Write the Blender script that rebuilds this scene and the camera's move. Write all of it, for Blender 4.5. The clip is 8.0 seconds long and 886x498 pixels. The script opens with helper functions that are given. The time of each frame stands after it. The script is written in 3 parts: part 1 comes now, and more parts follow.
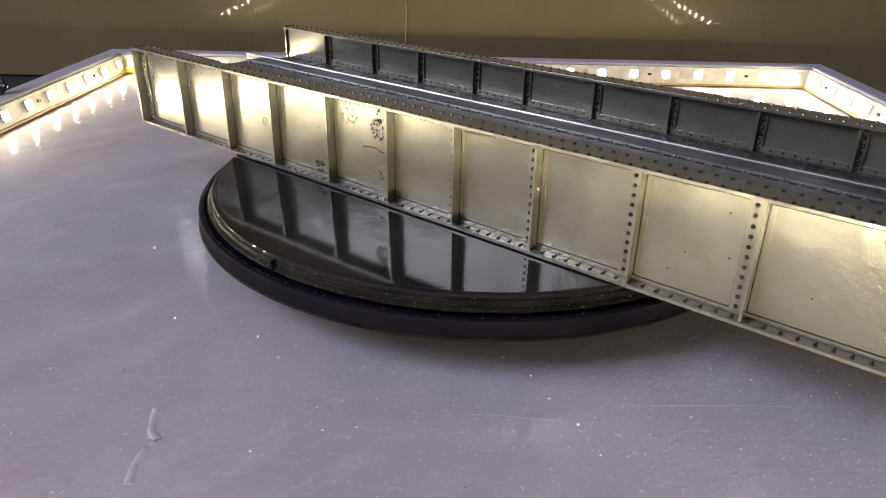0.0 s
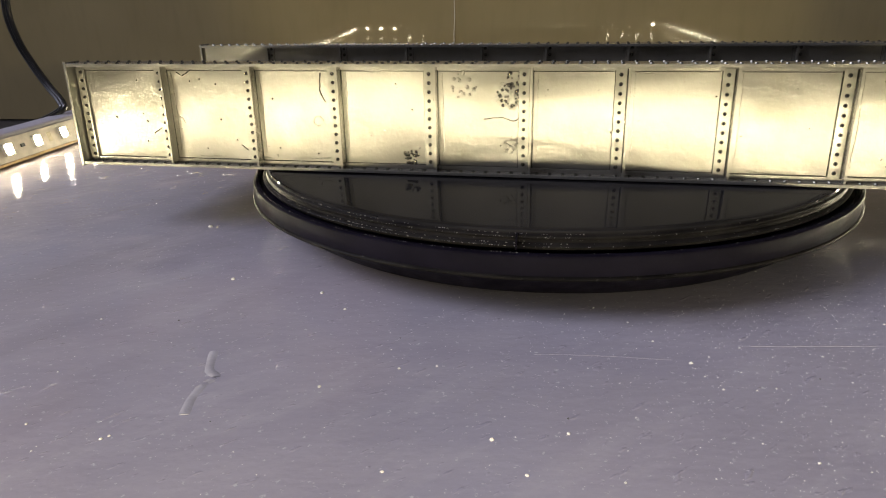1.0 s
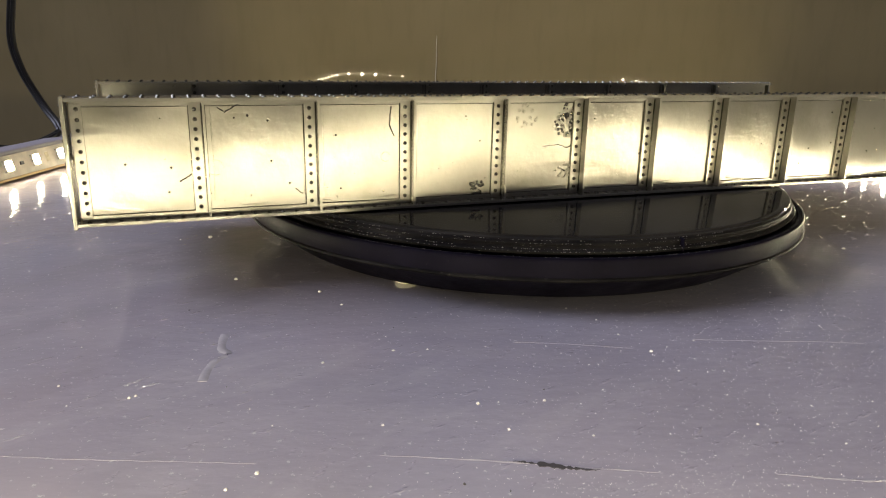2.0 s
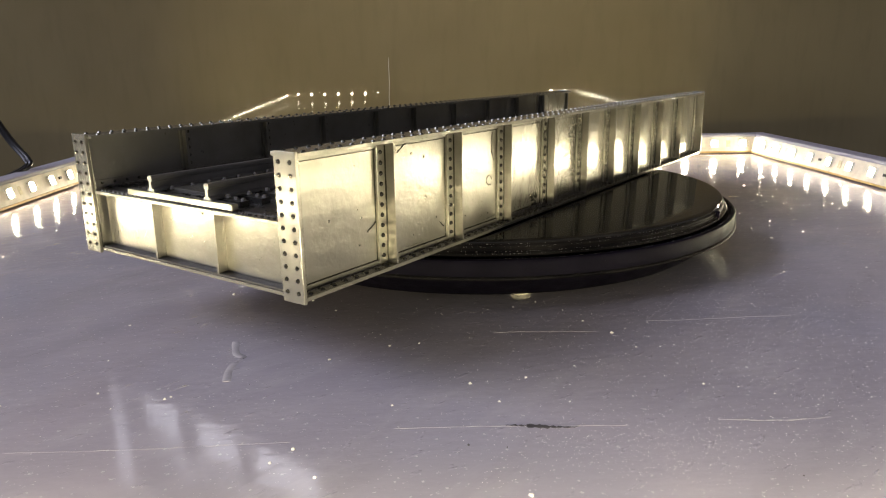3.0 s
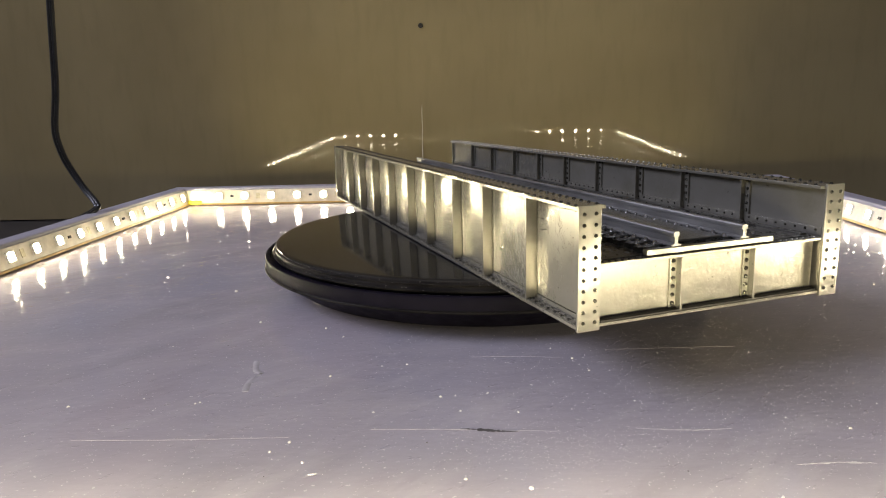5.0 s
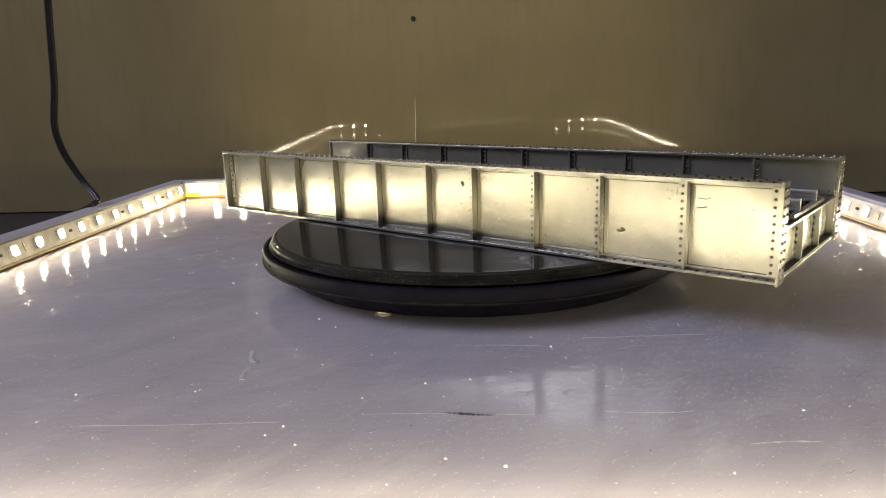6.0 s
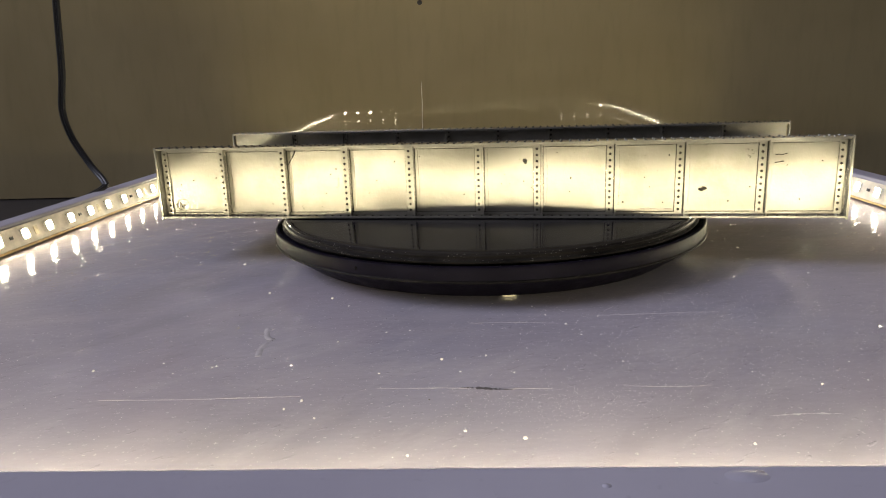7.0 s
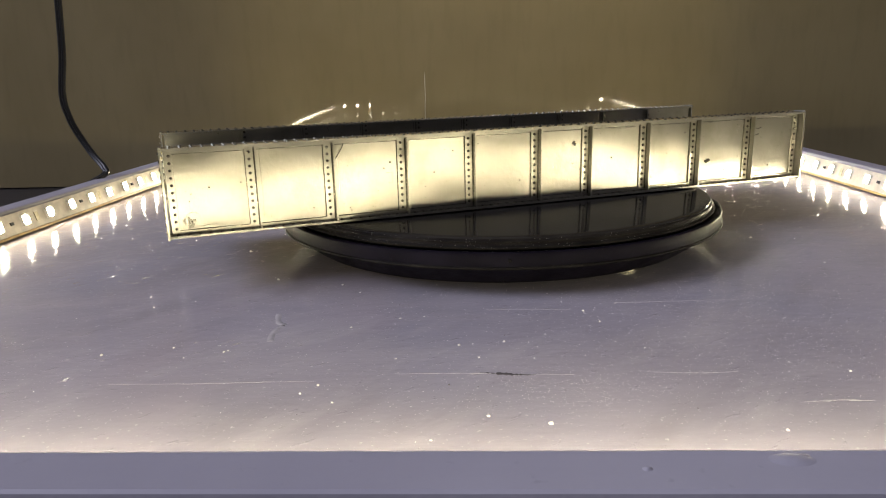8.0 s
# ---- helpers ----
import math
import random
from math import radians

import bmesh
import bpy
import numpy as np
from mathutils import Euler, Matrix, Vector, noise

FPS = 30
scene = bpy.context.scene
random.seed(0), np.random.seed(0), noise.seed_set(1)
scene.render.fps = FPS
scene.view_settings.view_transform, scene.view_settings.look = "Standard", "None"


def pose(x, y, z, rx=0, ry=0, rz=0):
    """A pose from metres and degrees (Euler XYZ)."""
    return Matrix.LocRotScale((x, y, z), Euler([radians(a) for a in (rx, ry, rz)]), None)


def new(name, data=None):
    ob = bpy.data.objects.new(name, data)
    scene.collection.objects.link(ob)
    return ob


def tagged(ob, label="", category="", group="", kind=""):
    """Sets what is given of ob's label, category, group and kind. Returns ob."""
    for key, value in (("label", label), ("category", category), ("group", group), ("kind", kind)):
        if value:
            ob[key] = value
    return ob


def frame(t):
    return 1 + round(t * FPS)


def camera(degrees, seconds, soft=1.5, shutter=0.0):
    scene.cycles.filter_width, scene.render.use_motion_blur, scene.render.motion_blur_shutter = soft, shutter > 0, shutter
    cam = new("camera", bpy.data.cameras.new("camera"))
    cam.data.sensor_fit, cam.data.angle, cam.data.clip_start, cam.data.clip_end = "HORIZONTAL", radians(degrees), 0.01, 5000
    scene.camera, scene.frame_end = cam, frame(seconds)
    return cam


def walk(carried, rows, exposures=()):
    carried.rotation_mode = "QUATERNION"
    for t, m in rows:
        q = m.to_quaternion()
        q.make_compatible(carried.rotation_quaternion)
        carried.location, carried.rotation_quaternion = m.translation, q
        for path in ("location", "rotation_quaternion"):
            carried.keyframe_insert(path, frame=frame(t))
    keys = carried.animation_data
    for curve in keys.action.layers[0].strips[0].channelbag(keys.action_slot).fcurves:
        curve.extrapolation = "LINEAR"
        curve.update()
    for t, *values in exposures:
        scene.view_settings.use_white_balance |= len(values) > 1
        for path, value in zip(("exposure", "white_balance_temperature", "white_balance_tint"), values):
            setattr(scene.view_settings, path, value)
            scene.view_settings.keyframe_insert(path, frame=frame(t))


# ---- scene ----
cam = camera(64.2, 8.0, soft=1.1)
PATH = [
    (0.0, pose(-0.0028, -0.1876, 0.0818, 64.09, -0.80, 2.23)),
    (0.5, pose(-0.0068, -0.1894, 0.0726, 60.63, 0.34, 1.82)),
    (1.0, pose(-0.0105, -0.1868, 0.0537, 70.20, 1.05, 4.80)),
    (1.5, pose(-0.0129, -0.1972, 0.0526, 74.81, -0.48, 3.71)),
    (1.7, pose(-0.0120, -0.1991, 0.0503, 73.90, -0.98, 3.22)),
    (2.8, pose(-0.0180, -0.2180, 0.0498, 75.07, 0.79, 0.12)),
    (3.0, pose(-0.0185, -0.2206, 0.0532, 75.19, 0.91, -1.57)),
    (3.5, pose(-0.0179, -0.2377, 0.0619, 77.82, 1.83, 1.49)),
    (4.0, pose(-0.0109, -0.2439, 0.0634, 77.77, 2.16, 1.57)),
    (4.5, pose(-0.0030, -0.2482, 0.0630, 79.15, 1.78, 1.52)),
    (5.0, pose(-0.0034, -0.2468, 0.0603, 78.09, 1.52, 2.58)),
    (5.2, pose(-0.0023, -0.2466, 0.0599, 77.33, 1.52, 2.35)),
    (6.3, pose(0.0002, -0.2595, 0.0649, 76.95, 2.02, 2.54)),
    (6.5, pose(-0.0000, -0.2609, 0.0646, 76.81, 2.33, 3.18)),
    (7.0, pose(-0.0028, -0.2558, 0.0611, 76.19, 1.95, 2.55)),
    (7.5, pose(-0.0059, -0.2531, 0.0590, 75.83, 1.90, 2.37)),
    (8.0, pose(-0.0080, -0.2533, 0.0577, 75.87, 1.48, 2.25)),
]
walk(cam, PATH, exposures=((0.0, 0.18), (0.5, 0.10), (1.0, 0.03), (1.7, 0.03), (3.0, -0.02), (3.5, 0.24), (4.0, -0.08), (4.5, -0.16), (5.0, 0.08), (5.2, 0.06), (6.3, -0.08), (8.0, 0.0)))

# ---- world and light ----
LED_POWER = 330.0
WINDOW_POWER = 68.0
world = bpy.data.worlds.new("world")
scene.world = world
world.use_nodes = True
world.node_tree.nodes["Background"].inputs[0].default_value = (0.45, 0.5, 0.65, 1)
world.node_tree.nodes["Background"].inputs[1].default_value = 0.05

lamp_data = bpy.data.lights.new("window_light", "AREA")
lamp_data.shape, lamp_data.size, lamp_data.size_y = "RECTANGLE", 1.0, 1.5
lamp_data.energy, lamp_data.color = WINDOW_POWER, (0.76, 0.78, 1.0)
window_light = new("window_light", lamp_data)
window_light.matrix_world = pose(-1.99, -0.31, 1.42, 0, -90, 0)

# ---- materials ----


class Nodes:
    """A node material with a Principled shader and short calls."""

    def __init__(self, name, color, rough=0.5, metal=0.0, spec=0.5):
        self.mat = bpy.data.materials.new(name)
        self.mat.use_nodes = True
        self.t = self.mat.node_tree
        self.b = self.t.nodes["Principled BSDF"]
        self.b.inputs["Base Color"].default_value = (*color, 1)
        self.b.inputs["Roughness"].default_value = rough
        self.b.inputs["Metallic"].default_value = metal
        self.b.inputs["Specular IOR Level"].default_value = spec
        self.co = None

    def node(self, kind, **values):
        n = self.t.nodes.new(kind)
        for k, v in values.items():
            n.inputs[k.replace("_", " ")].default_value = v
        return n

    def link(self, a, b):
        self.t.links.new(a, b)

    def coords(self, scale=(1, 1, 1), turn=0.0):
        tex = self.node("ShaderNodeTexCoord")
        mp = self.node("ShaderNodeMapping")
        mp.vector_type = "TEXTURE"
        mp.inputs["Scale"].default_value = [1 / v for v in scale]
        mp.inputs["Rotation"].default_value = (0, 0, radians(turn))
        self.link(tex.outputs["Object"], mp.inputs["Vector"])
        return mp.outputs[0]

    def noise(self, scale, detail=3, stretch=(1, 1, 1), rough=0.55, turn=0.0):
        n = self.node("ShaderNodeTexNoise", Scale=scale, Detail=detail, Roughness=rough)
        self.link(self.coords(stretch, turn), n.inputs["Vector"])
        return n.outputs["Fac"]

    def ramp(self, fac, stops):
        r = self.node("ShaderNodeValToRGB")
        while len(r.color_ramp.elements) < len(stops):
            r.color_ramp.elements.new(0.5)
        for e, (p, c) in zip(r.color_ramp.elements, stops):
            e.position, e.color = p, (c if len(c) == 4 else (*c, 1))
        self.link(fac, r.inputs[0])
        return r.outputs[0]

    def tint(self, fac, low, high, a=0.35, b=0.65):
        out = self.ramp(fac, [(a, low), (b, high)])
        self.link(out, self.b.inputs["Base Color"])
        return out

    def mixed(self, base, fac, other, a, b, amount=1.0):
        m = self.node("ShaderNodeMix")
        m.data_type = "RGBA"
        f = self.ramp(fac, [(a, (0, 0, 0)), (b, (amount, amount, amount))])
        self.link(f, m.inputs[0])
        self.link(base, m.inputs[6])
        m.inputs[7].default_value = (*other, 1)
        self.link(m.outputs[2], self.b.inputs["Base Color"])
        return m.outputs[2]

    def rough(self, fac, low, high, a=0.3, b=0.7):
        self.link(self.ramp(fac, [(a, (low,) * 3), (b, (high,) * 3)]), self.b.inputs["Roughness"])

    def bump(self, facs):
        """facs: (height output, distance in metres)."""
        last = None
        for fac, dist in facs:
            n = self.node("ShaderNodeBump", Strength=1.0, Distance=dist)
            self.link(fac, n.inputs["Height"])
            if last:
                self.link(last, n.inputs["Normal"])
            last = n.outputs[0]
        self.link(last, self.b.inputs["Normal"])


def board_paint():
    m = Nodes("lavender_grey_gloss_paint", (0.36, 0.34, 0.37), 0.14, 0.0, 0.75)
    c = m.tint(m.noise(14, 4), (0.31, 0.285, 0.318), (0.37, 0.34, 0.375))
    c = m.mixed(c, m.noise(9, 2, turn=30), (0.295, 0.295, 0.365), 0.5, 0.68, 0.6)
    c = m.mixed(c, m.noise(12, 2, (1, 1.3, 1), turn=75), (0.385, 0.325, 0.345), 0.54, 0.7, 0.5)
    c = m.mixed(c, m.noise(45, 5, (0.6, 1.6, 1)), (0.44, 0.405, 0.42), 0.52, 0.8, 0.5)
    c = m.mixed(c, m.noise(60, 5, (0.4, 1.4, 1), 0.65, 48), (0.50, 0.47, 0.475), 0.53, 0.76, 0.4)
    c = m.mixed(c, m.noise(45, 4, (0.4, 1.4, 1), 0.6, 56), (0.23, 0.205, 0.225), 0.53, 0.76, 0.4)
    m.mixed(c, m.noise(1100, 3), (0.6, 0.58, 0.57), 0.63, 0.73, 0.7)
    m.rough(m.noise(40, 5, (0.5, 1.2, 1), 0.65, 48), 0.015, 0.06)
    flecks = m.ramp(m.noise(420, 3, (0.5, 1.3, 1), 0.6, 48), [(0.63, (0, 0, 0)), (0.72, (1, 1, 1))])
    m.bump([(m.noise(22, 2, (1, 1.4, 1)), 0.00014), (m.noise(190, 3, (0.55, 1.5, 1)), 0.000065), (m.noise(70, 5, (0.35, 1.4, 1), 0.7, 48), 0.00007), (m.noise(330, 2, (0.5, 1.5, 1), 0.5, 20), 0.00004), (m.noise(700, 4, rough=0.7), 0.000025), (flecks, 0.00006)])
    return m.mat


def rim_paint():
    m = Nodes("grey_painted_wood", (0.36, 0.34, 0.38), 0.35)
    c = m.tint(m.noise(30, 4, (0.3, 0.3, 1)), (0.33, 0.315, 0.36), (0.41, 0.39, 0.43))
    m.mixed(c, m.noise(400, 3), (0.26, 0.25, 0.28), 0.66, 0.8, 0.5)
    m.bump([(m.noise(200, 4, (0.3, 0.3, 1)), 0.0002)])
    return m.mat


def girder_metal():
    m = Nodes("satin_grey_metal", (0.28, 0.27, 0.235), 0.25, 0.66)
    c = m.tint(m.noise(45, 4), (0.24, 0.228, 0.188), (0.308, 0.296, 0.252), 0.25, 0.75)
    c = m.mixed(c, m.noise(95, 6, rough=0.6), (0.15, 0.14, 0.082), 0.5, 0.82, 0.55)
    c = m.mixed(c, m.noise(26, 3, (1, 1, 1.6), 0.6), (0.30, 0.29, 0.262), 0.5, 0.8, 0.4)
    m.mixed(c, m.noise(620, 3, rough=0.6), (0.06, 0.055, 0.04), 0.69, 0.76, 0.85)
    m.rough(m.noise(60, 3, rough=0.5), 0.17, 0.25, 0.3, 0.7)
    m.bump([(m.noise(34, 1), 0.0008), (m.noise(120, 3, rough=0.6), 0.00018), (m.noise(420, 4, rough=0.7), 0.00007)])
    return m.mat


def rivet_metal():
    m = Nodes("dark_rivet_metal", (0.14, 0.135, 0.11), 0.18, 0.9)
    m.tint(m.noise(800, 2), (0.05, 0.048, 0.038), (0.13, 0.126, 0.10))
    return m.mat


def deck_metal():
    m = Nodes("dull_dark_deck_metal", (0.10, 0.095, 0.085), 0.35, 0.8)
    c = m.tint(m.noise(130, 4), (0.075, 0.07, 0.062), (0.14, 0.135, 0.12))
    m.mixed(c, m.noise(1500, 2), (0.34, 0.34, 0.33), 0.64, 0.74, 0.6)
    m.rough(m.noise(300, 3), 0.2, 0.4)
    m.bump([(m.noise(900, 3), 0.00006)])
    return m.mat


def rail_metal():
    m = Nodes("worn_rail_metal", (0.36, 0.355, 0.34), 0.36, 0.85)
    m.tint(m.noise(400, 4, (0.1, 1, 1)), (0.20, 0.196, 0.186), (0.34, 0.335, 0.32))
    m.rough(m.noise(500, 3, (0.2, 1, 1)), 0.28, 0.46)
    m.bump([(m.noise(900, 2, (0.2, 1, 1)), 0.00004)])
    return m.mat


def black_gloss():
    m = Nodes("black_glossy_plate", (0.012, 0.012, 0.013), 0.05)
    m.b.inputs["Specular IOR Level"].default_value = 0.3
    m.tint(m.noise(50, 4), (0.008, 0.008, 0.009), (0.018, 0.017, 0.017))
    m.rough(m.noise(55, 5, rough=0.65), 0.015, 0.07)
    m.bump([(m.noise(40, 2), 0.00008), (m.noise(1800, 2), 0.000008)])
    return m.mat


def black_plastic():
    m = Nodes("black_satin_plastic", (0.005, 0.0045, 0.0075), 0.4, 0.0, 0.02)
    c = m.tint(m.noise(80, 4), (0.0035, 0.003, 0.006), (0.0065, 0.0056, 0.0105))
    m.mixed(c, m.noise(1800, 3, rough=0.7), (0.10, 0.094, 0.09), 0.69, 0.77, 0.5)
    m.rough(m.noise(200, 3), 0.34, 0.5)
    m.bump([(m.noise(700, 3), 0.00005)])
    return m.mat


def scuffed_edge():
    m = Nodes("scuffed_black_edge", (0.012, 0.011, 0.011), 0.35, 0.0, 0.022)
    c = m.tint(m.noise(90, 5, (1, 1, 3)), (0.004, 0.0037, 0.0042), (0.012, 0.011, 0.011))
    m.mixed(c, m.noise(1300, 4, (1, 1, 1.5), 0.7), (0.16, 0.15, 0.14), 0.62, 0.74, 0.5)
    m.rough(m.noise(160, 4), 0.25, 0.5)
    m.bump([(m.noise(260, 4, (1, 1, 2), 0.7), 0.00016)])
    return m.mat


def wall_laminate():
    m = Nodes("olive_brown_gloss_laminate", (0.2, 0.165, 0.1), 0.0, 0.0, 0.24)
    c = m.tint(m.noise(5, 4), (0.222, 0.179, 0.092), (0.288, 0.236, 0.126))
    m.mixed(c, m.noise(150, 4, (1, 1, 0.2)), (0.16, 0.13, 0.07), 0.5, 0.8, 0.25)
    return m.mat


def plain(name, color, rough=0.5, metal=0.0, low=0.85, high=1.12, scale=60.0, bump=0.00005):
    m = Nodes(name, color, rough, metal)
    m.tint(m.noise(scale, 4), tuple(min(1, c * low) for c in color), tuple(min(1, c * high) for c in color))
    if bump:
        m.bump([(m.noise(scale * 6, 3), bump)])
    return m.mat


def glow(name, color, strength):
    m = Nodes(name, (0.9, 0.85, 0.7), 0.3)
    m.b.inputs["Emission Color"].default_value = (*color, 1)
    m.b.inputs["Emission Strength"].default_value = strength
    return m.mat


M_BOARD, M_RIM, M_GIRDER, M_DECK, M_RAIL = board_paint(), rim_paint(), girder_metal(), deck_metal(), rail_metal()
M_RIVET = rivet_metal()
M_WALK = plain("smooth_walkway_metal", (0.17, 0.165, 0.135), 0.24, 0.6, scale=70)
M_BOLT = plain("bright_bolt_metal", (0.38, 0.375, 0.36), 0.22, 0.85, scale=900, bump=0)
M_GLOSS, M_BLACK, M_WALL = black_gloss(), black_plastic(), wall_laminate()
M_EDGE = scuffed_edge()
M_TAPE = plain("white_led_tape", (0.62, 0.56, 0.45), 0.35, scale=200)
M_AMBER = plain("amber_adhesive", (0.46, 0.29, 0.09), 0.4, scale=300)
M_PACK = plain("led_package", (0.82, 0.8, 0.74), 0.4, scale=900, bump=0)
M_RESISTOR = plain("resistor_black", (0.03, 0.03, 0.03), 0.4, scale=900, bump=0)
M_PAD = plain("copper_pad", (0.52, 0.46, 0.32), 0.35, 0.5, scale=900, bump=0)
M_LED = glow("warm_led", (1.0, 0.885, 0.60), LED_POWER)
M_CABLE = plain("black_cable_sheath", (0.006, 0.006, 0.007), 0.34, scale=120)
M_FOOT = plain("cream_foot_pad", (0.72, 0.68, 0.52), 0.55, scale=300)
# near-black standing in for the shade in the end beam's lower gap
M_GAP_SHADE = plain("dark_gap_shade", (0.018, 0.016, 0.013), 0.55, scale=500)
M_DUST = plain("pale_dust", (0.55, 0.53, 0.51), 0.7, scale=900, bump=0)
M_LINT = plain("grey_lint", (0.16, 0.15, 0.14), 0.8, scale=900, bump=0)
M_GRIT = plain("dark_grit", (0.06, 0.055, 0.05), 0.7, scale=900, bump=0)
M_DESK = plain("dark_desk_top", (0.016, 0.013, 0.012), 0.5, scale=12, bump=0.0002)
M_ROOM = plain("room_wall_paint", (0.30, 0.28, 0.26), 0.8, scale=3, bump=0.001)
M_CEIL = plain("ceiling_paint", (0.55, 0.53, 0.5), 0.9, scale=3, bump=0.001)
M_THREAD = plain("pale_thread", (0.62, 0.58, 0.45), 0.6, scale=600, bump=0)
M_NAIL = plain("dark_nail", (0.03, 0.028, 0.025), 0.4, 0.5, scale=600, bump=0)
M_FRAME = plain("white_window_frame", (0.7, 0.7, 0.7), 0.4, scale=20)
M_SCRATCH = plain("bare_scratch", (0.37, 0.345, 0.358), 0.5, scale=500)
M_GOUGE = plain("dark_gouge", (0.05, 0.045, 0.045), 0.7, scale=500)
M_BEAD = plain("raised_paint_run", (0.37, 0.35, 0.37), 0.12, scale=200)

# ---- mesh helpers ----


class Geo:
    """Collects vertices and faces of one mesh."""

    def __init__(self):
        self.v, self.f, self.m = [], [], []

    def add(self, verts, faces, mat=0):
        o = len(self.v)
        self.v.extend(verts)
        self.f.extend([tuple(i + o for i in f) for f in faces])
        self.m.extend([mat] * len(faces))
        return self

    def box(self, x0, x1, y0, y1, z0, z1, mat=0):
        return self.add([(x, y, z) for x in (x0, x1) for y in (y0, y1) for z in (z0, z1)],
                        [(0, 1, 3, 2), (4, 6, 7, 5), (0, 4, 5, 1), (2, 3, 7, 6), (0, 2, 6, 4), (1, 5, 7, 3)], mat)

    def dome(self, p, axis, r, h=None, n=7, mat=0):
        """A rivet head: a small dome on a face whose normal is axis."""
        h = h or 0.8 * r
        a = Vector(axis)
        s = a.orthogonal().normalized()
        t = a.cross(s)
        p = Vector(p)
        rings = []
        for k, (rr, hh) in enumerate(((r, 0), (0.72 * r, 0.72 * h))):
            rings.append([p + (s * math.cos(2 * math.pi * i / n) + t * math.sin(2 * math.pi * i / n)) * rr + a * hh for i in range(n)])
        verts = [tuple(q) for ring in rings for q in ring] + [tuple(p + a * h)]
        faces = [(i, (i + 1) % n, n + (i + 1) % n, n + i) for i in range(n)]
        faces += [(n + i, n + (i + 1) % n, 2 * n) for i in range(n)]
        return self.add(verts, faces, mat)

    def lathe(self, profile, n=96, mat=0):
        """profile: (r, z) from below, closed on the axis at both ends."""
        rings = []
        verts = []
        for r, z in profile:
            rings.append(len(verts))
            verts.extend([(r * math.cos(2 * math.pi * i / n), r * math.sin(2 * math.pi * i / n), z) for i in range(n)])
        faces = [tuple(range(n - 1, -1, -1))]
        for a, b in zip(rings, rings[1:]):
            faces += [(a + i, a + (i + 1) % n, b + (i + 1) % n, b + i) for i in range(n)]
        faces.append(tuple(rings[-1] + i for i in range(n)))
        return self.add(verts, faces, mat)

    def tube(self, pts, r, n=8, mat=0):
        pts = [Vector(p) for p in pts]
        verts, faces = [], []
        up = Vector((0.3, 0.9, 0.1))
        for i, p in enumerate(pts):
            d = (pts[min(i + 1, len(pts) - 1)] - pts[max(i - 1, 0)]).normalized()
            s = d.cross(up).normalized()
            t = d.cross(s)
            rr = r(i) if callable(r) else r
            verts += [tuple(p + (s * math.cos(2 * math.pi * k / n) + t * math.sin(2 * math.pi * k / n)) * rr) for k in range(n)]
        for i in range(len(pts) - 1):
            faces += [(i * n + k, i * n + (k + 1) % n, (i + 1) * n + (k + 1) % n, (i + 1) * n + k) for k in range(n)]
        faces += [tuple(range(n - 1, -1, -1)), tuple((len(pts) - 1) * n + k for k in range(n))]
        return self.add(verts, faces, mat)

    def mesh(self, name, *mats, smooth=False):
        me = bpy.data.meshes.new(name)
        me.from_pydata(self.v, [], self.f)
        for m in mats:
            me.materials.append(m)
        me.polygons.foreach_set("material_index", self.m)
        me.polygons.foreach_set("use_smooth", [smooth] * len(self.f))
        bm = bmesh.new()
        bm.from_mesh(me)
        bmesh.ops.recalc_face_normals(bm, faces=bm.faces)
        bm.to_mesh(me)
        bm.free()
        me.update()
        return me


def part(name, data, parent, label="", at=None, bevel=0.0):
    ob = new(name, data)
    ob.parent = parent
    if at is not None:
        ob.matrix_basis = at
    if bevel:
        b = ob.modifiers.new("bevel", "BEVEL")
        b.width, b.segments, b.limit_method, b.angle_limit = bevel, 2, "ANGLE", radians(65)
    if label:
        tagged(ob, label)
    return ob


def auto_smooth(me, degrees=35):
    me.polygons.foreach_set("use_smooth", [True] * len(me.polygons))
    me.set_sharp_from_angle(angle=radians(degrees))
    return me


# ---- the room, the desk and the glossy wall ----
TILT = -0.82
WALL_Y = 0.25


def structure(name, geo, mat, label, category, bevel=0.0):
    ob = new(name, geo.mesh(name, mat))
    if bevel:
        b = ob.modifiers.new("bevel", "BEVEL")
        b.width, b.segments = bevel, 2
    return tagged(ob, label, category, kind="structure")


structure("floor", Geo().box(-2.0, 2.0, -2.0, 0.6, -0.80, -0.75), M_DESK, "dark floor of the dim workshop nook", "floor")
structure("ceiling", Geo().box(-2.0, 2.0, -2.0, 0.6, 2.3, 2.35), M_CEIL, "pale painted ceiling of the dim nook", "ceiling")
structure("wall_west", Geo().box(-2.05, -2.0, -2.0, 0.6, -0.80, 0.86).box(-2.05, -2.0, -2.0, 0.6, 1.98, 2.35)
          .box(-2.05, -2.0, -2.0, -1.11, 0.86, 1.98).box(-2.05, -2.0, 0.49, 0.6, 0.86, 1.98), M_ROOM, "plain grey painted wall with a window opening", "wall")
structure("wall_east", Geo().box(2.0, 2.05, -2.0, 0.6, -0.80, 2.35), M_ROOM, "plain grey painted nook wall", "wall")
structure("wall_north", Geo().box(-2.05, 2.05, 0.6, 0.65, -0.80, 2.35), M_ROOM, "plain grey painted nook wall", "wall")
structure("wall_south", Geo().box(-2.05, 2.05, -2.05, -2.0, -0.80, 2.35), M_ROOM, "plain grey painted nook wall", "wall")
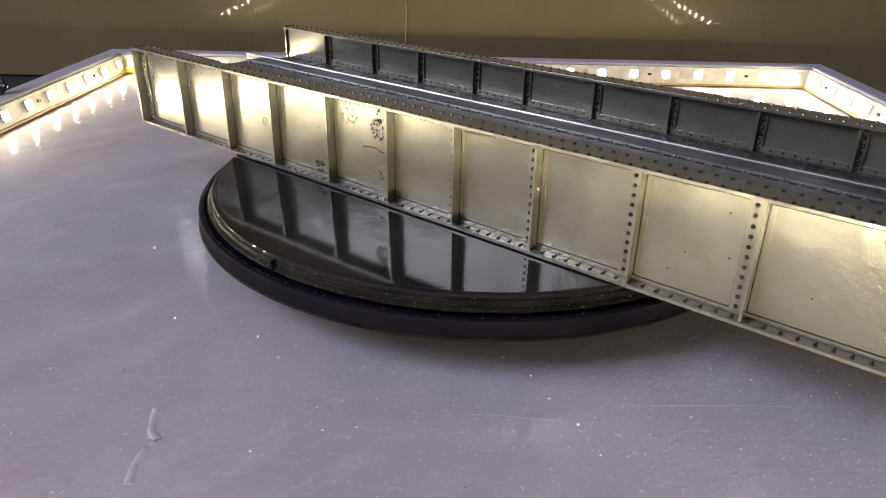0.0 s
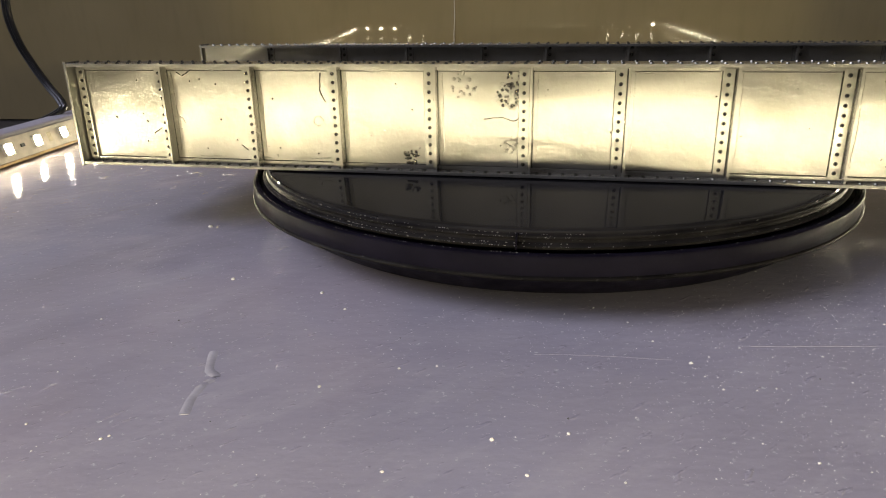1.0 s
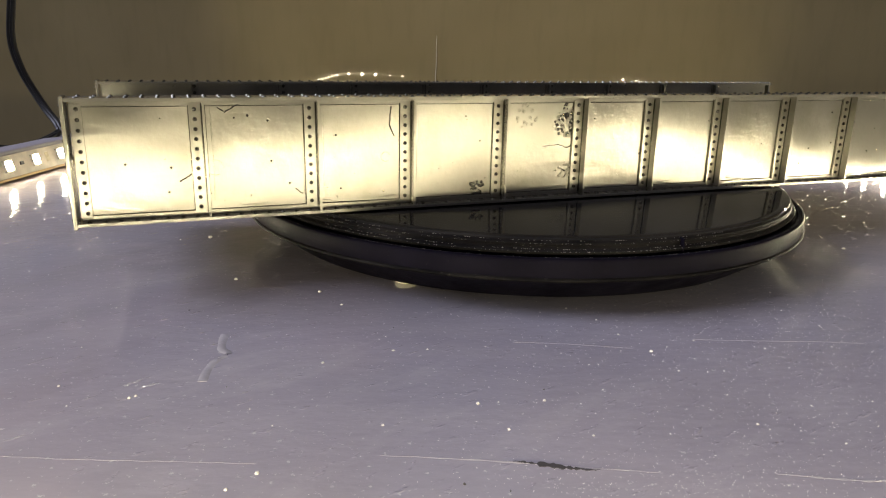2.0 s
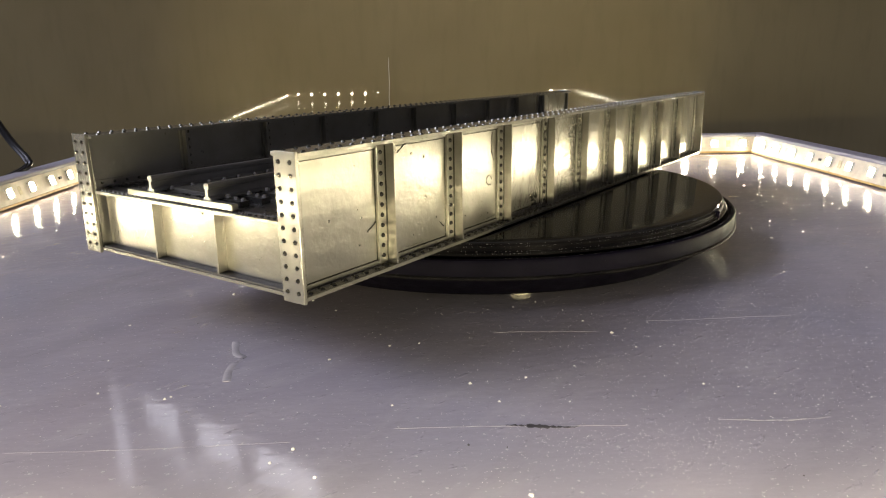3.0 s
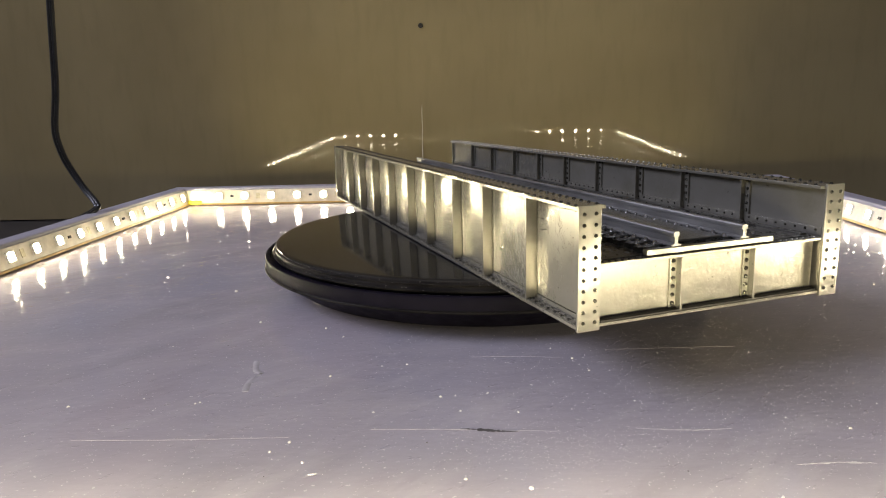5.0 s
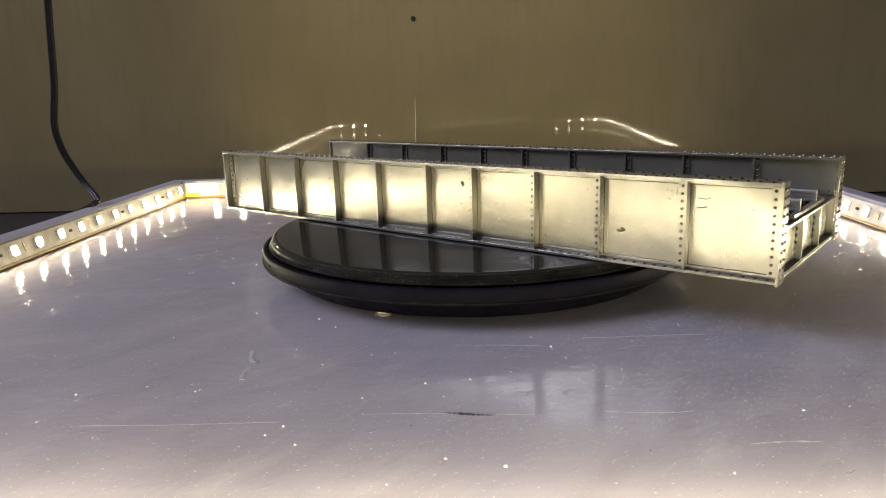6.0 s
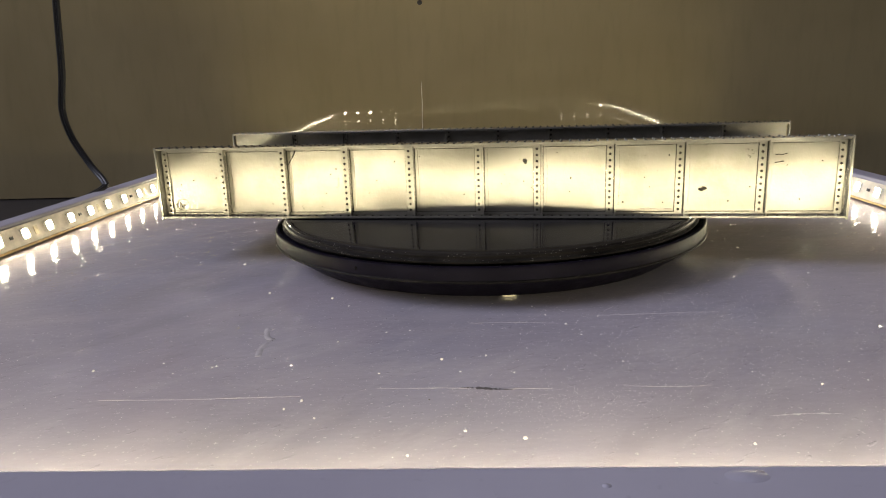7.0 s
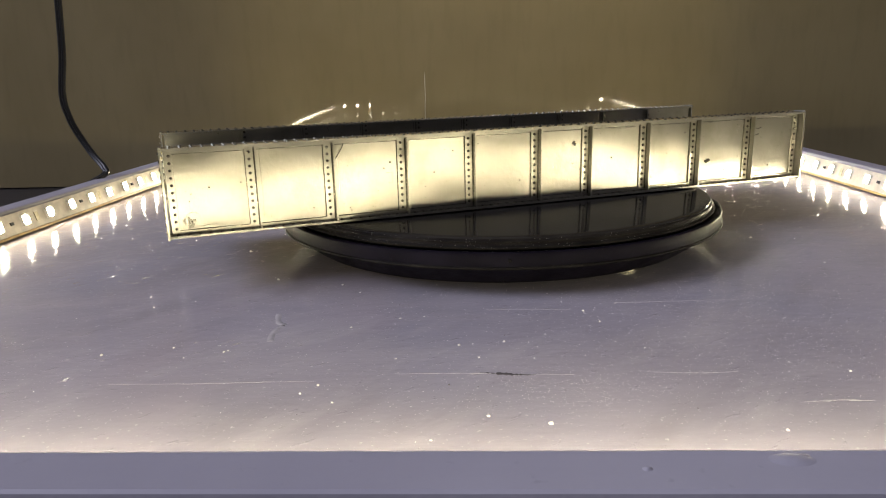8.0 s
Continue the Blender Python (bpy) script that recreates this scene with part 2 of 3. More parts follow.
structure("window_1", Geo().box(-2.04, -2.015, -1.11, 0.49, 0.86, 0.91).box(-2.04, -2.015, -1.11, 0.49, 1.93, 1.98).box(-2.04, -2.015, -1.11, -1.06, 0.91, 1.93)
          .box(-2.04, -2.015, 0.44, 0.49, 0.91, 1.93).box(-2.04, -2.015, -0.33, -0.29, 0.91, 1.93), M_FRAME, "white framed window letting in cool daylight", "window")

desk = structure("ground", Geo().box(-0.95, 0.95, -0.45, 0.34, -0.75, -0.0185), M_DESK, "dark solid desk under the painted board", "desk", 0.003)

# glossy laminate panel standing behind the board, leaning back slightly
panel = new("wall_panel", Geo().box(-0.9, 0.9, 0.0, 0.02, -0.0175, 0.8).mesh("wall_panel", M_WALL))
panel.matrix_world = pose(0, WALL_Y, 0, -TILT, 0, 0)
tagged(panel, "glossy olive-brown laminate wall panel reflecting the lights", "wall", kind="structure")

nail_geo = Geo().lathe([(0.0007, -0.0045), (0.0007, -0.0012), (0.0017, -0.001), (0.0017, -0.0002), (0.001, 0.0)], 12)
nail = new("nail", auto_smooth(nail_geo.mesh("nail", M_NAIL)))
nail.matrix_world = pose(-0.0395, WALL_Y - 0.0034 + 0.0011, 0.1097, 90, 0, 0)
tagged(nail, "small dark nail head in the glossy wall", "nail")
thread_pts = [(-0.0395 - 0.0022 * k / 30 + 0.00015 * math.sin(k * 1.3), WALL_Y - 0.0012 + 0.0101 * (0.108 - 0.127 * k / 30), 0.108 - 0.127 * k / 30) for k in range(31)]
thread = new("thread", auto_smooth(Geo().tube(thread_pts, 0.00022, 6).mesh("thread", M_THREAD)))
tagged(thread, "thin pale thread hanging down from a nail", "thread")

# ---- the tray: painted board with a low rim ----
X0, X1, Y0, Y1 = -0.186, 0.172, -0.1712, 0.1845
RIM_H, RIM_W = 0.0105, 0.0088
tray = new("display_tray")
tagged(tray, "grey-lavender painted wooden display board with a low rim", "display board")


def board_mesh():
    g = Geo()
    n = 40
    xs = [X0 + (X1 - X0) * i / n for i in range(n + 1)]
    ys = [Y0 + (Y1 - Y0) * i / n for i in range(n + 1)]
    g.add([(x, y, 0.0) for x in xs for y in ys], [(i * (n + 1) + j, (i + 1) * (n + 1) + j, (i + 1) * (n + 1) + j + 1, i * (n + 1) + j + 1) for i in range(n) for j in range(n)])
    g.box(X0 - RIM_W, X1 + RIM_W, Y0 - RIM_W, Y1 + RIM_W, -0.0185, -0.0006)
    return g


part("board", board_mesh().mesh("board", M_BOARD), tray, "glossy lavender-grey painted board, dusty and scratched")
for name, dims in (("rim", (X0 - RIM_W, X1 + RIM_W, Y1, Y1 + RIM_W)), ("rim", (X0 - RIM_W, X1 + RIM_W, Y0 - 0.0101, Y0)),
                   ("rim", (X0 - RIM_W, X0, Y0, Y1)), ("rim", (X1, X1 + RIM_W, Y0, Y1))):
    part(name, Geo().box(*dims, -0.0004, RIM_H).mesh("rim", M_RIM), tray, bevel=0.0009)

# ---- LED strips on the inner faces of the rim ----
PITCH = 0.01636


def led_mesh():
    """A square package with a raised edge round a domed round glowing face."""
    g = Geo().box(-0.0023, 0.0023, 0.0, 0.0008, -0.0022, 0.0022, 0)
    for x0, x1, z0, z1 in ((-0.0023, 0.0023, 0.0020, 0.0022), (-0.0023, 0.0023, -0.0022, -0.0020), (-0.0023, -0.0020, -0.0020, 0.0020), (0.0020, 0.0023, -0.0020, 0.0020)):
        g.box(x0, x1, 0.0008, 0.0011, z0, z1, 0)
    g.dome((0, 0.00085, 0), (0, 1, 0), 0.0019, 0.0003, 16, 1)
    return g.mesh("led", M_PACK, M_LED)


ME_LED = led_mesh()
ME_RES = Geo().box(-0.0009, 0.0009, 0.0, 0.0006, -0.0006, 0.0006).mesh("resistor", M_RESISTOR)
ME_PAD = Geo().box(-0.0012, 0.0012, 0.0, 0.0002, -0.0018, 0.0018).mesh("solder_pad", M_PAD)


def led_strip(m, length, first, count, label):
    """A strip along local x from 0, facing local +y."""
    st = new("led_strip")
    st.matrix_world = m @ pose(0, 0.0023, 0, 14, 0, 0)
    tagged(st, label, "led strip", "led strips round the board")
    g = Geo()
    n = 40
    wob = [0.0002 * math.sin(i * 0.9 + length * 40) for i in range(n + 1)]
    xs = [length * i / n for i in range(n + 1)]
    ring = [(0.0, 0.0012), (0.0009, 0.0012), (0.0009, 0.0092), (0.0, 0.0092)]
    g.add([(xs[i], wob[i] + y, z) for i in range(n + 1) for y, z in ring],
          [(4 * i + k, 4 * i + (k + 1) % 4, 4 * i + 4 + (k + 1) % 4, 4 * i + 4 + k) for i in range(n) for k in range(4)] + [(0, 1, 2, 3), (4 * n + 3, 4 * n + 2, 4 * n + 1, 4 * n)])
    part("tape", auto_smooth(g.mesh("tape", M_TAPE)), st, "white flexible led tape")
    part("adhesive_edge", Geo().box(0.001, length - 0.001, -0.0004, 0.0016, 0.0002, 0.0011).mesh("adhesive_edge", M_AMBER), st, "amber adhesive edge under the tape")
    for k in range(count):
        x = first + PITCH * k
        part("led", ME_LED, st, at=pose(x, 0.0009, 0.0054))
        if k < count - 1:
            if k % 3 == 1:
                part("resistor", ME_RES, st, at=pose(x + PITCH * 0.5, 0.0009, 0.0054))
            if k % 3 == 0:
                part("solder_pad", ME_PAD, st, at=pose(x + PITCH * 0.5, 0.0009, 0.0054))
    return st


W_IN, D_IN = X1 - X0, Y1 - Y0
S_LABEL = "warm white led strip glowing on the inner rim"
led_strip(pose(X1, Y1 - 0.0003, 0, 0, 0, 180), W_IN, X1 - 0.1638, 21, S_LABEL)
led_strip(pose(X0, Y0 + 0.0003, 0), W_IN, 0.014, 21, S_LABEL)
led_strip(pose(X0 + 0.0003, Y1, 0, 0, 0, -90), D_IN, 0.010, 21, S_LABEL)
led_strip(pose(X1 - 0.0003, Y0, 0, 0, 0, 90), D_IN, 0.012, 21, S_LABEL)

joint = new("strip_connector", Geo().box(0, 0.0085, 0, 0.0022, 0.0012, 0.0034).mesh("strip_connector", plain("yellow_plastic", (0.75, 0.62, 0.04), 0.4, scale=300)))
joint.matrix_world = pose(X0 + 0.0035, Y1 - 0.0052, 0.0, 0, 0, 6)
tagged(joint, "small yellow connector at the corner of the led strips", "connector")

# feed cable hanging outside the rim
cable_ctrl = [(-0.1985, 0.060, 0.004), (-0.1975, 0.078, 0.0075), (-0.1925, 0.0915, 0.0118), (-0.1935, 0.0945, 0.0150), (-0.200, 0.098, 0.021), (-0.2065, 0.1, 0.030),
              (-0.2105, 0.100, 0.039), (-0.2125, 0.1, 0.051), (-0.2095, 0.1, 0.070), (-0.2075, 0.1, 0.096), (-0.2055, 0.1, 0.122), (-0.2045, 0.101, 0.15), (-0.206, 0.104, 0.19), (-0.21, 0.11, 0.3), (-0.21, 0.12, 0.6)]


def smooth_path(ctrl, steps=6):
    pts = []
    c = [Vector(p) for p in ctrl]
    c = [c[0] * 2 - c[1]] + c + [c[-1] * 2 - c[-2]]
    for i in range(1, len(c) - 2):
        for s in range(steps):
            t = s / steps
            a, b, d, e = c[i - 1], c[i], c[i + 1], c[i + 2]
            pts.append(0.5 * ((2 * b) + (d - a) * t + (2 * a - 5 * b + 4 * d - e) * t * t + (3 * b - a - 3 * d + e) * t ** 3))
    return pts + [c[-2]]


g = Geo()
path = smooth_path(cable_ctrl)
g.tube([p + Vector((0.0007, 0, 0)) for p in path], 0.0011, 8).tube([p - Vector((0.0007, 0, 0)) for p in path], 0.0011, 8)
cable = new("power_cable", auto_smooth(g.mesh("power_cable", M_CABLE)))
tagged(cable, "black twin power cable feeding the led strip", "cable")

# ---- the rotating stand ----
stand = new("rotating_stand")
tagged(stand, "round black glossy rotating display stand on the board", "display stand")
EX, EY = -0.0004, 0.0014     # the plates sit a little off the axis of rotation
OFF = pose(EX, EY, 0)
low = Geo().lathe([(0.056, 0.0010), (0.0660, 0.0010), (0.0678, 0.0022), (0.0735, 0.0064), (0.0748, 0.0070), (0.0754, 0.0073), (0.0757, 0.0076), (0.0755, 0.0080), (0.0755, 0.0112), (0.0753, 0.0117),
                   (0.0748, 0.0119), (0.0740, 0.0118), (0.0737, 0.0112), (0.06, 0.0112)], 128)
part("base_plate", auto_smooth(low.mesh("base_plate", M_BLACK), 25), stand, "black satin plastic base plate", at=OFF)
lip = Geo().lathe([(0.0745, 0.0071), (0.0755, 0.0072), (0.0759, 0.0075), (0.0759, 0.0078), (0.0756, 0.0081), (0.0750, 0.0081)], 128)
part("lip", auto_smooth(lip.mesh("lip", M_EDGE), 60), stand, "worn lower lip of the base plate", at=OFF)
up = Geo().lathe([(0.06, 0.0113), (0.0722, 0.0113), (0.0727, 0.0119), (0.0730, 0.0122), (0.0731, 0.0126), (0.0728, 0.0129), (0.0723, 0.0131), (0.0721, 0.0136), (0.0723, 0.0139), (0.0722, 0.0142),
                  (0.0718, 0.0145), (0.0716, 0.0149), (0.06, 0.0149)], 128)
part("upper_plate", auto_smooth(up.mesh("upper_plate", M_EDGE), 25), stand, "black upper plate with a worn scuffed edge", at=OFF)
part("glossy_top", auto_smooth(Geo().lathe([(0.05, 0.0144), (0.0712, 0.0144), (0.0717, 0.0147), (0.0716, 0.0150), (0.0711, 0.01525), (0.0703, 0.0153), (0.03, 0.0153)], 128).mesh("glossy_top", M_GLOSS), 25), stand, "mirror-like black top", at=OFF)
for a in (-138.5, 101.5, -18.5):
    foot = Geo().lathe([(0.0022, 0.0), (0.0025, 0.0003), (0.0025, 0.0011), (0.0020, 0.0014)], 20)
    part("foot", auto_smooth(foot.mesh("foot", M_FOOT)), stand, "cream rubber foot", at=OFF @ pose(0.0620 * math.cos(radians(a)), 0.0620 * math.sin(radians(a)), 0.0))
seam = Geo().box(0.0708, 0.0733, -0.00014, 0.00014, 0.0119, 0.0146)
part("seam", seam.mesh("seam", M_BLACK), stand, at=OFF @ pose(0, 0, 0, 0, 0, -89))
nub = Geo().lathe([(0.0005, -0.0004), (0.00055, 0.0002), (0.0003, 0.0004)], 10)
part("moulding_nub", auto_smooth(nub.mesh("moulding_nub", M_EDGE)), stand, "small moulding nub on the base plate's side", at=OFF @ pose(0, 0, 0, 0, 0, 67) @ pose(0.0755, 0, 0.0098, 0, 90, 0))
rng = random.Random(5)
lint = Geo()
SHELVES = ((0.0726, 0.0130), (0.0744, 0.0119), (0.0718, 0.0145), (0.0731, 0.0126), (0.0722, 0.0140))
for k in range(2600):
    a, (r, z) = rng.uniform(0, 2 * math.pi), rng.choice(SHELVES)
    thick = 0 < (a - radians(-150)) % (2 * math.pi) < 1.2
    if thick or rng.random() < 0.22:
        lint.dome((EX + r * math.cos(a) + rng.uniform(-0.0002, 0.0002), EY + r * math.sin(a), z), (0, 0, 1), rng.uniform(0.00005, 0.00016), n=5)
tagged(part("lint", lint.mesh("lint", M_LINT), stand, "specks of pale lint on the plate edge"), kind="stuff")

# ---- the model turntable bridge ----
L, W, Z0, H = 0.2215, 0.0650, 0.0156, 0.0243
DU, DV = -0.0004, -0.0022
Z1 = Z0 + H
DECK = Z0 + 0.0131
FL = 0.0031          # flange overhang past the web
TH = 0.0007          # flange thickness
STIFF = {0: [-0.0874, -0.0649, -0.0441, -0.0219, -0.0010, 0.0190, 0.0400, 0.0623, 0.0842], 180: [-0.0875, -0.0657, -0.0436, -0.0217, 0.0012, 0.0200, 0.0427, 0.0637, 0.0876]}
bridge = new("turntable_bridge")
tagged(bridge, "model railway girder turntable bridge in grey riveted metal", "model bridge")


def rivets(g, start, step, count, axis, r=0.00042):
    for k in range(count):
        g.dome(Vector(start) + Vector(step) * k, axis, r, mat=1)


def girder_mesh():
    """The girder along x with its outer side towards -y, flange edge at y = 0."""
    g = Geo()
    h = L / 2
    web0, web1 = FL, FL + 0.0009
    g.box(-h + 0.0006, h - 0.0006, web0, web1, Z0 + TH, Z1 - TH)
    g.box(-h, h, 0.0, 0.0062, Z0, Z0 + TH)
    g.box(-h, h, 0.0, 0.0062, Z1 - TH, Z1)
    # flange angles against the web, top and bottom, outside and inside
    for z0, z1 in ((Z0 + TH, Z0 + 0.0016), (Z1 - 0.0016, Z1 - TH)):
        g.box(-h + 0.0006, h - 0.0006, web0 - 0.0004, web0, z0, z1)
    g.box(-h + 0.0006, h - 0.0006, web1, web1 + 0.0004, DECK, DECK + 0.0018)
    # dark joint lines along the web, corner shade included in their colour
    for z in (Z0 + 0.0016, Z1 - 0.0019):
        g.box(-h + 0.0008, h - 0.0008, web0 - 0.0001, web0 + 0.0002, z, z + 0.00012, 1)
    n = 78
    step = (L - 0.004) / (n - 1)
    for y in (0.0008, 0.0054):
        rivets(g, (-h + 0.002, y, Z1), (step, 0, 0), n, (0, 0, 1))
    rivets(g, (-h + 0.002, 0.0012, Z0 + TH), (step, 0, 0), n, (0, 0, 1), 0.00044)
    rivets(g, (-h + 0.002, 0.0021, Z0 + TH), (step, 0, 0), n, (0, 0, 1), 0.00026)
    rivets(g, (-h + 0.002, web1 + 0.0004, DECK + 0.0011), (step, 0, 0), n, (0, 1, 0), 0.00032)
    return g.mesh("girder", M_GIRDER, M_RIVET)


def stiffener_mesh():
    """An angle iron: a riveted leg on the web and a fin standing out beside it."""
    g = Geo()
    z0, z1 = Z0 + 0.0007, Z1 - 0.0007
    g.box(-0.0019, 0.0006, FL - 0.0006, FL, z0 + 0.0005, z1 - 0.0005)
    g.box(0.0006, 0.0011, 0.0004, FL, z0, z1)
    # dark joint lines by leg and fin, contact shade put into their colour
    g.box(-0.00205, -0.0019, FL - 0.0001, FL + 0.0002, z0 + 0.0004, z1 - 0.0004, 1)
    g.box(0.00035, 0.0006, FL - 0.0008, FL - 0.0005, z0 + 0.0005, z1 - 0.0005, 1)
    for k in range(11):
        g.dome((-0.0008, FL - 0.0006, z0 + 0.0017 + k * (z1 - z0 - 0.0034) / 10), (0, -1, 0), 0.00046, 0.0004, mat=1)
    # same dark line with its painted contact shade, on the fin's other side
    g.box(0.0011, 0.00124, FL - 0.0001, FL + 0.0002, z0 + 0.0004, z1 - 0.0004, 1)
    # inner side
    i0 = FL + 0.0009
    g.box(-0.0014, 0.0014, i0, i0 + 0.0005, DECK + 0.0016, z1 - 0.0002)
    g.box(0.0002, 0.0008, i0 + 0.0005, i0 + 0.0017, DECK + 0.0004, z1)
    for k in range(5):
        g.dome((-0.0006, i0 + 0.0005, DECK + 0.0028 + k * 0.0018), (0, 1, 0), 0.00046, mat=1)
    return g.mesh("stiffener", M_GIRDER, M_RIVET)


def post_mesh(side):
    """The end plate that closes a girder, two columns of rivets on its outer face; side -1 or 1 along x."""
    g = Geo()
    x0, x1 = sorted((side * (L / 2), side * (L / 2 + 0.0007)))
    g.box(x0, x1, -0.0001, 0.0049, Z0 - 0.0004, Z1 + 0.0003)
    face = side * (L / 2 + 0.0007)
    for y in (0.0011, 0.0037):
        for k in range(11):
            g.dome((face, y, Z0 + 0.0014 + k * (H - 0.0028) / 10), (side, 0, 0), 0.00043, mat=1)
    # rivet strip on the outer web beside the post
    a, b = sorted((side * (L / 2 - 0.0004), side * (L / 2 - 0.0026)))
    g.box(a, b, FL - 0.0006, FL - 0.0001, Z0 + 0.0012, Z1 - 0.0012)
    for k in range(11):
        g.dome((side * (L / 2 - 0.0017), FL - 0.0006, Z0 + 0.0022 + k * (H - 0.0044) / 10), (0, -1, 0), 0.00044, 0.0004, mat=1)
    return g.mesh("end_post", M_GIRDER, M_RIVET)


BLEM = random.Random(21)


def crack(pts, mat=1):
    """A thin dark crack on the web's outer face through points (x, z)."""
    out = []
    for (x0, z0), (x1, z1) in zip(pts, pts[1:]):
        for k in range(4):
            t = k / 4
            out.append((x0 + (x1 - x0) * t + BLEM.uniform(-0.00012, 0.00012), FL - 0.00003, z0 + (z1 - z0) * t + BLEM.uniform(-0.00012, 0.00012)))
    out.append((pts[-1][0], FL, pts[-1][1]))
    return Geo().tube(out, lambda i: BLEM.uniform(0.00006, 0.00016), 5, mat)


def blister(x, z, r, count, dark=False):
    """A patch of small lumps on the web's outer face."""
    g = Geo()
    for k in range(count):
        a, d = BLEM.uniform(0, 6.28), r * math.sqrt(BLEM.random())
        g.dome((x + d * math.cos(a), FL, z + d * math.sin(a)), (0, -1, 0), BLEM.uniform(0.00018, 0.0005), BLEM.uniform(0.0001, 0.0002), mat=1 if dark else 0)
    return g


def ring_mark(x, z, r):
    return Geo().tube([(x + r * math.cos(a * 0.4) * BLEM.uniform(0.92, 1.08), FL - 0.00002, z + r * math.sin(a * 0.4)) for a in range(14)], 0.00009, 5, 0)


def blemishes(turn):
    zt, zm, zb = Z1 - 0.0022, Z0 + H * 0.5, Z0 + 0.0035
    if turn == 0:
        made = [crack([(-0.0838, zt), (-0.0825, zt - 0.0009), (-0.0805, zt + 0.0004), (-0.0785, zt + 0.0009)]), crack([(-0.0478, zt - 0.0002), (-0.0484, zt - 0.004), (-0.0472, zt - 0.0065)]),
                ring_mark(-0.0492, zm - 0.001, 0.0011), blister(-0.0272, zb - 0.0003, 0.0018, 26, True), blister(-0.0052, zm + 0.0052, 0.0026, 34, True), blister(-0.0045, zm + 0.0055, 0.0034, 70), blister(-0.0040, zt - 0.0015, 0.0018, 16, True), blister(-0.0040, zm - 0.0055, 0.0022, 26), blister(-0.0150, zt - 0.0025, 0.0030, 18),
                crack([(-0.0105, zm), (-0.0065, zm + 0.0005), (-0.004, zm - 0.0003), (-0.002, zm + 0.0006)]), crack([(-0.006, zm - 0.005), (-0.0035, zm - 0.0062), (-0.0045, zm - 0.0075)]),
                ring_mark(-0.0850, zm - 0.002, 0.0016), crack([(-0.0918, zm - 0.0045), (-0.0900, zm - 0.0035), (-0.0890, zm - 0.0028)]), crack([(-0.0690, zb + 0.0015), (-0.0675, zb + 0.0005)])]
    else:
        made = [crack([(-0.0615, zt + 0.0006), (-0.0625, zt - 0.0015), (-0.0645, zt - 0.0045)]), crack([(-0.0488, zm + 0.001), (-0.0470, zm + 0.001), (-0.0470, zm - 0.002), (-0.0488, zm - 0.002)], 0),
                blister(-0.1055, zb + 0.0004, 0.0016, 16), ring_mark(-0.1045, zb + 0.0008, 0.0021), blister(0.0155, zt - 0.0040, 0.0006, 12, True), blister(0.0700, zm - 0.0035, 0.0012, 12, True),
                crack([(0.0905, zt - 0.003), (0.0925, zt - 0.0032), (0.0938, zt - 0.0028)]), crack([(0.0905, zt - 0.0055), (0.0930, zt - 0.0052)]), blister(0.0845, zt - 0.002, 0.0022, 16)]
    # paint creep along the upper edge and beside the ribs
    for k in range(9):
        x = BLEM.uniform(-L / 2 + 0.006, L / 2 - 0.012)
        w = BLEM.uniform(0.003, 0.007)
        z = BLEM.choice((zt + 0.0004, zb - 0.0012))
        made.append(crack([(x, z), (x + w * 0.4, z + BLEM.uniform(-0.0005, 0.0005)), (x + w, z + BLEM.uniform(-0.0004, 0.0004))], 0))
    for u in STIFF[turn]:
        made.append(crack([(u + 0.0021, zb), (u + 0.0021 + BLEM.uniform(0, 0.0004), zm), (u + 0.0021, zt)], 0))
    spots = Geo()
    for k in range(44):
        spots.dome((BLEM.uniform(-L / 2 + 0.004, L / 2 - 0.004), FL, BLEM.uniform(Z0 + 0.003, Z1 - 0.003)), (0, -1, 0), BLEM.uniform(0.0001, 0.00026), 0.00006, mat=1)
    return made + [spots]


ME_GIRDER, ME_STIFF = girder_mesh(), stiffener_mesh()
ME_POST = {s: post_mesh(s) for s in (-1, 1)}
for turn in (0, 180):
    base = pose(DU, DV, 0, 0, 0, turn) @ pose(0, -W / 2 - (0.0 if turn else 0.0008), 0, 0, 0, 0.0 if turn else 0.4)
    girder = part("girder", ME_GIRDER, bridge, "riveted plate girder side of the bridge", at=base, bevel=0.00012)
    for u in STIFF[turn]:
        part("stiffener", ME_STIFF, girder, at=pose(u, 0, 0))
    for s in (-1, 1):
        part("end_post", ME_POST[s], girder, bevel=0.0001)
    for geo in blemishes(turn):
        tagged(part("blemish", geo.mesh("blemish", M_GIRDER, M_RIVET), girder), kind="stuff")


def end_beam_mesh():
    """The cross girder at the end x = L / 2, facing +x."""
    g = Geo()
    x = L / 2
    w = W / 2 - 0.0042
    g.box(x - 0.0028, x - 0.0020, -w, w, Z0 + TH, DECK - 0.0004)
    g.box(x - 0.0030, x + 0.0002, -w, w, Z0 + 0.0001, Z0 + TH + 0.0001)
    g.box(x - 0.0030, x + 0.0002, -w, w, DECK - 0.0009, DECK - 0.0002)
    n = 36
    rivets(g, (x - 0.0008, -w + 0.001, DECK - 0.0002), (0, (2 * w - 0.002) / (n - 1), 0), n, (0, 0, 1), 0.00034)
    # shadow gap under the web, put in as a dark strip on the flange
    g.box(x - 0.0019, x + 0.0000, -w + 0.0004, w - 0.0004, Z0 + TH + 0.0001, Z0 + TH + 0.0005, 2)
    return g.mesh("end_beam", M_GIRDER, M_RIVET, M_GAP_SHADE)


